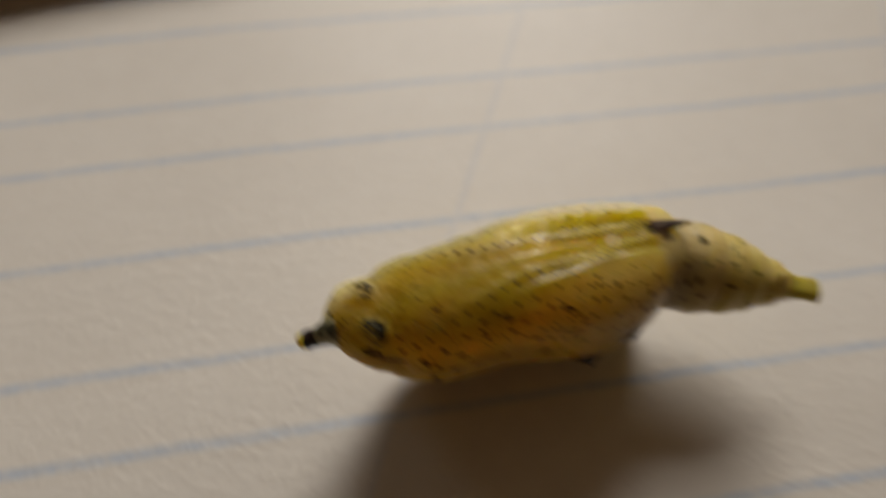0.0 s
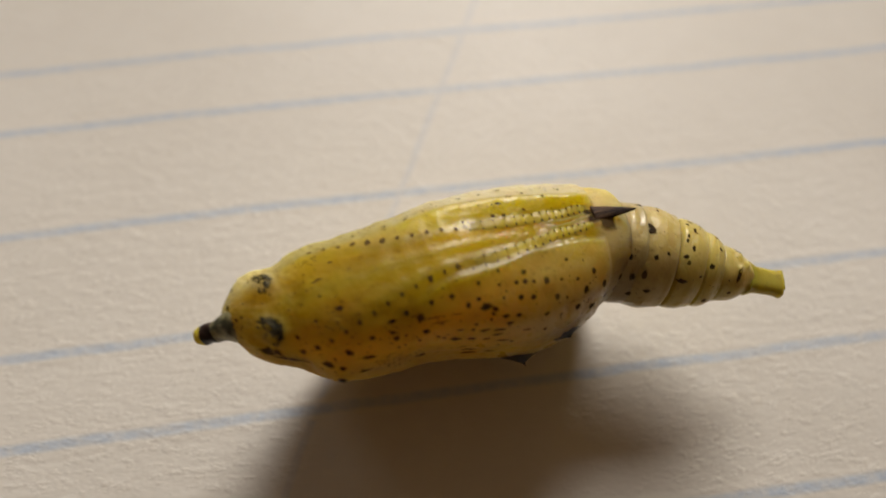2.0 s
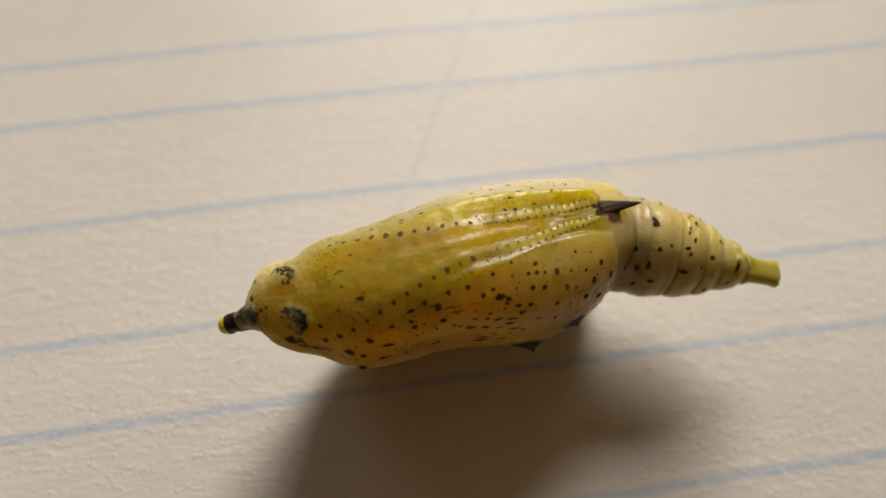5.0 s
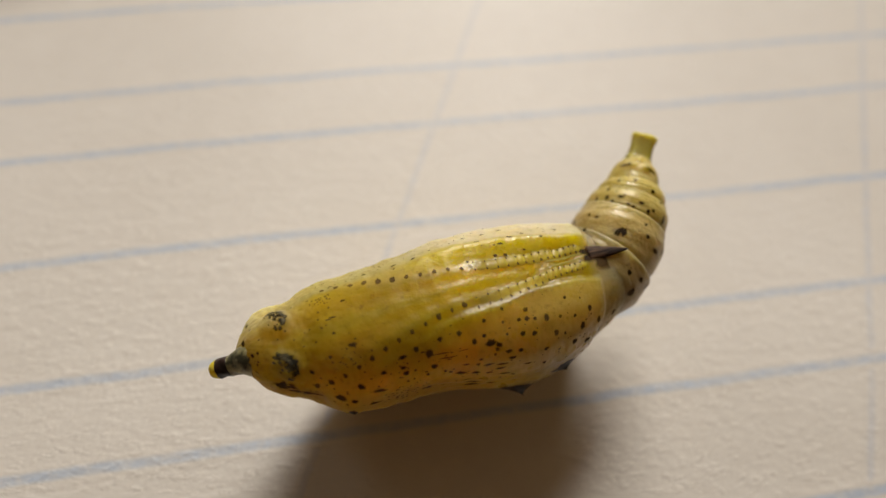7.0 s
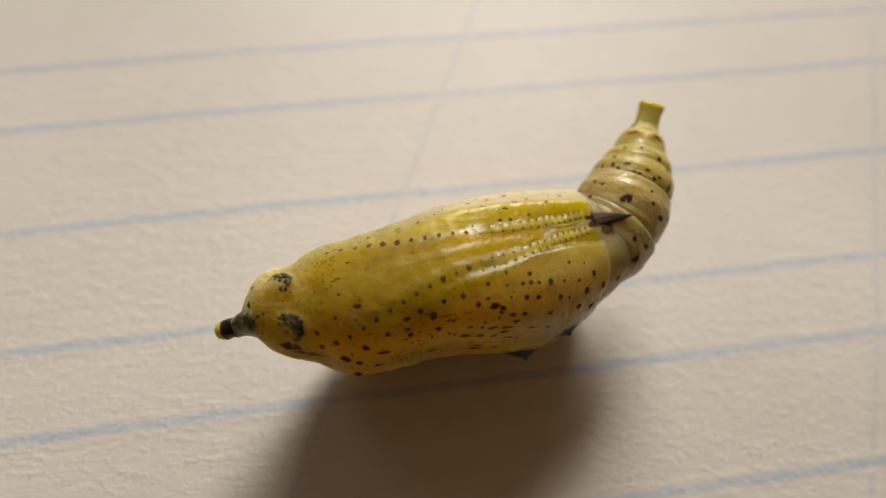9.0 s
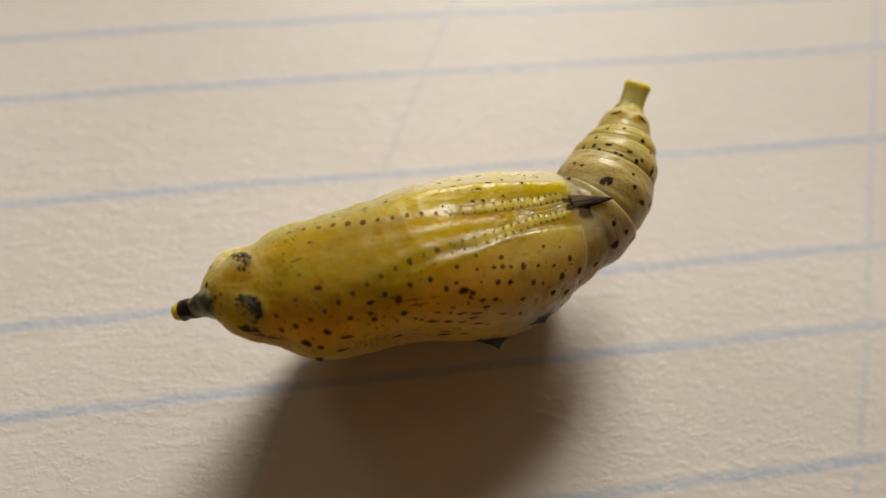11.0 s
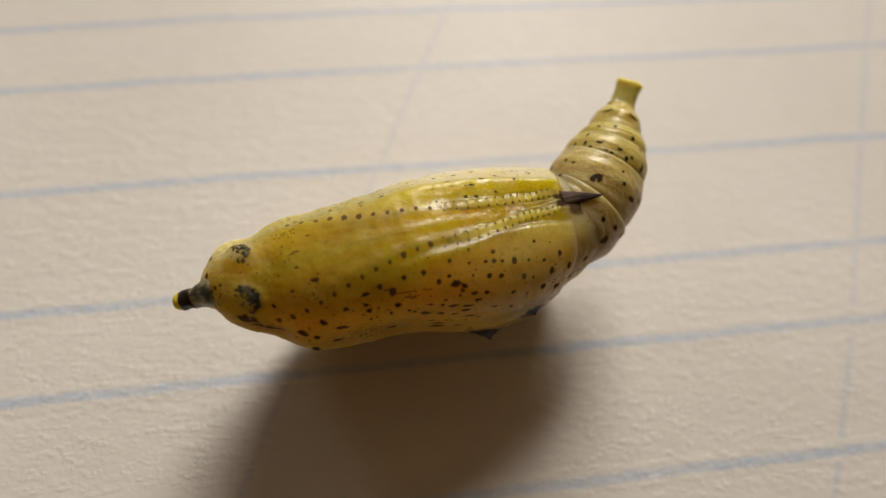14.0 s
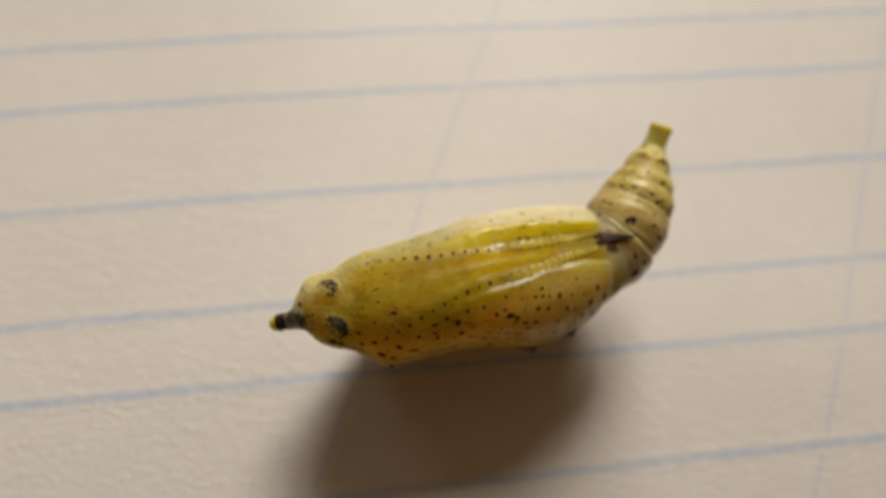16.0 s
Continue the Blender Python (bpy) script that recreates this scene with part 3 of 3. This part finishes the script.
for course in (VEIN_1, VEIN_2, VEIN_3, VEIN_4, VEIN_5, VEIN_6, MARGIN, MIDDLE, FRONT, FAR_WING):
    for du, dv, *places in course:
        for x, deg in places:
            blotch(bm, on_body(x, deg), du * rng.uniform(1.02, 1.22), dv * rng.uniform(1.02, 1.22), .00025, rng, 10)
for x, deg, du, dv in ((.0173, 22, .0100, .0058), (.0335, 10, .0125, .0050), (.077, -4, .0062, .0030), (.203, 1, .0075, .0020), (.155, 7, .0045, .0016), (-.008, 61, .0018, .0018), (-.014, 15, .0020, .0034), (-.016, 95, .0018, .0030), (-.010, 130, .0016, .0022), (-.018, 55, .0014, .0030), (-.012, -20, .0024, .0020), (-.002, 66, .0014, .0014), (.071, 89, .0032, .0007), (.088, 104, .0026, .0009), (.055, 158, .0050, .0012)):
    blotch(bm, on_body(x, deg), du * 1.1, dv * 1.2, .0003, rng, 12)
tagged(part("dark_spot", bm, spot_dark, pupa, "scattered blackish spots of the wing cases"), kind="stuff")
bm = bmesh.new()
for _ in range(260):
    x, deg = rng.uniform(.06, .34), rng.choice((rng.gauss(24, 13), rng.gauss(45, 14), rng.gauss(135, 10)))
    if x > .2 and rng.random() < .55:
        continue
    s = rng.uniform(.0004, .0010)
    blotch(bm, on_body(x, deg), s * rng.uniform(1, 2.2), s, .0003, rng, 6)
for _ in range(90):
    s = rng.uniform(.0004, .0009)
    x, deg = rng.choice(((rng.gauss(.085, .010), rng.gauss(58, 6)), (rng.gauss(.070, .006), rng.gauss(112, 4)), (rng.gauss(.12, .014), rng.gauss(12, 7)), (rng.gauss(.13, .012), rng.gauss(12, 6))))
    blotch(bm, on_body(x, deg), s * 1.4, s, .0003, rng, 6)
for _ in range(60):
    s = rng.uniform(.0004, .0012)
    blotch(bm, on_body(rng.uniform(-.012, .075), rng.uniform(-5, 125)), s * 1.2, s, .0003, rng, 6)
tagged(part("fine_speck", bm, spot_brown, pupa, "fine brown specks"), kind="stuff")

# ---- abdomen: rigid rings that swing at their joints ----
# length, radius at the front, at the belly, at the back
SEG = ((.050, .047, .0555, .0555), (.045, .0545, .0560, .0510), (.026, .0500, .0490, .0434), (.019, .0424, .0400, .0335), (.036, .0325, .028, .0142))
END = (.038, .0155)
RING_SPOTS = (   # along the ring, angle, half sizes
    ((.63, 57, .0026, .0028), (.74, 35, .0022, .0040), (.36, 36, .0046, .0042), (.80, 11, .0040, .0030), (.93, 132, .0032, .0020), (.45, 165, .0040, .0020)),
    ((.20, 96, .0034, .0030), (.30, 92, .0030, .0044), (.27, 89, .0042, .0022), (.46, 61, .0022, .0028), (.30, 40, .0024, .0040), (.46, 126, .0016, .0024), (.51, 138, .0016, .0022), (.47, 22, .0034, .0024), (.35, 163, .0026, .0016), (.72, 68, .0016, .0016)),
    ((.27, 129, .0024, .0018), (.73, 132, .0022, .0016), (.37, 110, .0014, .0036), (.10, 98, .0014, .0026), (.06, 91, .0014, .0028), (.34, 82, .0014, .0028), (.08, 70, .0022, .0022), (.22, 63, .0018, .0020), (.12, 40, .0044, .0020), (.10, 120, .0016, .0018), (.85, 49, .0016, .0014), (.20, 145, .0028, .0016)),
    ((.5, 125, .0014, .0018), (.14, 66, .0026, .0022), (.6, 98, .0018, .0020), (.4, 8, .0024, .0026)),
    ((.42, 124, .0022, .0070), (.42, 62, .0022, .0070), (.3, 20, .0020, .0016)),
)
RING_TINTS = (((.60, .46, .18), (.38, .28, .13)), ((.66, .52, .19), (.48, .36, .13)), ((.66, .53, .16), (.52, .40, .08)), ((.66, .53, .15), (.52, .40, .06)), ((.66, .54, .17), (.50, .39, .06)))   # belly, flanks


def ring_radius(k, u, deg):
    ln, r0, r1, r2 = SEG[k]
    r = smooth((0, .5, 1), (r0, r1, r2), u)
    r += .0007 * math.sin(math.pi * min(max(u, 0), 1)) if k < 4 else 0
    r += (.0009 + .0006 * noise.noise((deg * .12, k * 4.0, 0))) * math.exp(-((u - .95) / .06) ** 2)
    if u < 0:
        r = r0 * (1 + u * .55)
    if u > 1:
        r = (r2 + .0006) * (1 - (u - 1) * 3.2)
    c = math.cos(radians(deg))
    fold = .0009 * noise.noise((u * 7, c * 1.5, k * 5.0)) * step(40, 70, deg % 360) * (1 - step(120, 150, deg % 360))
    if k == 4:
        fold += .0042 * math.exp(-((u - .45) / .10) ** 2) * (math.exp(-((deg - 76) / 9) ** 2) + math.exp(-((deg - 110) / 9) ** 2)) + .0040 * math.exp(-((u - .74) / .12) ** 2 - ((deg - 93) / 12) ** 2)
    return r + fold + .0006 * noise.noise((k * 3 + u * 3, c * 2.5, math.sin(radians(deg)) * 2.5))


def on_ring(k, u, deg):
    ln = SEG[k][0]

    def at(du, dv, h):
        uu, dd = u + du / ln, deg + math.degrees(dv / SEG[k][2])
        r = ring_radius(k, uu, dd) + h
        return Vector((uu * ln, -r * math.cos(radians(dd)) * .97, r * math.sin(radians(dd)))) * U
    return at


segments = []
for k, (ln, *_) in enumerate(SEG):
    bm, rings, tints = bmesh.new(), [], []
    for j in range(41):
        u = -.30 + 1.42 * j / 40
        rings.append([bm.verts.new(on_ring(k, u, 360 * i / 72)(0, 0, 0)) for i in range(72)])
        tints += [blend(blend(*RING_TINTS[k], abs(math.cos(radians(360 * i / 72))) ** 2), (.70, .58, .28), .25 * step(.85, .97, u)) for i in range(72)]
    for a, b in zip(rings, rings[1:]):
        for i in range(72):
            bm.faces.new((a[i - 1], b[i - 1], b[i], a[i]))
    bm.faces.new(rings[0])
    bm.faces.new(list(reversed(rings[-1])))
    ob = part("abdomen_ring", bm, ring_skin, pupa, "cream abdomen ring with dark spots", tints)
    segments.append(ob)
    bm = bmesh.new()
    for u, deg, du, dv in RING_SPOTS[k]:
        blotch(bm, on_ring(k, u, deg), du * 1.25, dv * 1.25, .00025, rng, 10)
    for _ in range(6):
        s = rng.uniform(.0004, .0009)
        blotch(bm, on_ring(k, rng.uniform(.15, .75), rng.uniform(10, 170)), s, s, .0003, rng, 6)
    tagged(part("ring_spot", bm, spot_dark, ob, "blackish spots"), kind="stuff")


def tail_end():
    """The hooked stalk at the very end: a flattened, flared, blunt peg."""
    bm, rings = bmesh.new(), []
    for k in range(15):
        u = k / 14
        w = smooth((0, .3, .7, 1), (.0180, .0142, .0140, .0158), u)
        h = smooth((0, .3, .7, 1), (.015, .0100, .0092, .0098), u)
        ring = []
        for i in range(24):
            a = 2 * math.pi * i / 24
            c, s = math.cos(a), math.sin(a)
            y, z = w * math.copysign(abs(c) ** .7, c), h * math.copysign(abs(s) ** .7, s)
            ragged = .0016 * noise.noise((y * 300, z * 300, 1)) * step(.8, 1, u)
            ring.append(bm.verts.new(Vector((END[0] * u - .006 + ragged, y, z + .002 * math.sin(3 * a) * (1 - u) * .4)) * U))
        rings.append(ring)
    for a, b in zip(rings, rings[1:]):
        for i in range(24):
            bm.faces.new((a[i - 1], a[i], b[i], b[i - 1]))
    centre = bm.verts.new(Vector((END[0] - .0068, 0, 0)) * U)
    for i in range(24):
        bm.faces.new((rings[-1][i - 1], rings[-1][i], centre))
    bm.faces.new(rings[0])
    bmesh.ops.recalc_face_normals(bm, faces=bm.faces)
    return bm


bm = tail_end()
count = len(bm.verts)
segments.append(part("tail_peg", bm, bead_skin, pupa, "blunt yellow-green peg at the tail's end", [(.36, .31, .02)] * count))

# ---- unseen block of covers and pages, added to shade the sheet's far corner ----
shade_caster = tagged(new("shade_caster"), "unseen thin brown block added to shade the paper's far corner", "shade_caster")
shade_caster.matrix_world = pose(.004, .0438, .0003, 0, 0, 7)


def slab(x0, x1, y0, y1, z0, z1):
    bm = bmesh.new()
    bmesh.ops.create_cube(bm, size=1)
    for v in bm.verts:
        v.co = ((x0, x1)[v.co.x > 0], (y0, y1)[v.co.y > 0], (z0, z1)[v.co.z > 0])
    bmesh.ops.bevel(bm, geom=bm.edges[:], offset=.0002, segments=2, affect="EDGES")
    return bm


part("cover", slab(-.13, 0, 0, .17, 0, .0005), cloth, shade_caster, "brown outer slab of the added shade caster")
part("cover", slab(-.13, 0, 0, .17, .0017, .0022), cloth, shade_caster, "brown outer slab of the added shade caster")
part("pages", slab(-.128, -.003, .003, .167, .0005, .0017), pages, shade_caster, "cream middle slab of the added shade caster")


# ---- movement ----
def tail(headings, foot, rise, stretch):
    """Poses of the rings, in the chrysalis's space, for headings in degrees and how far each ring stands out of the one before."""
    p, out = Vector(foot), []
    for ln, h, shown in zip([s[0] for s in SEG] + [END[0]], headings, stretch):
        m = pose(p.x * U, p.y * U, p.z * U, 0, -rise, h - 5.71)
        out.append(m)
        p = p + m.to_3x3() @ Vector((ln * shown, 0, 0))
    return out


def motions():
    low = tail((-12, -19, -20, -19, -18, -17), (.360, .011, .130), -3, (.80, 1.12, 1.12, 1.12, 1.10, 1.0))
    high = tail((44, 56, 62, 68, 65, 62), (.3605, .001, .134), 13, (1.02,) * 6)
    for ob, a, b in zip(segments, low, high):
        walk(ob, [(0, a), (6.5, a), (6.6, b), (16, b)])


motions()
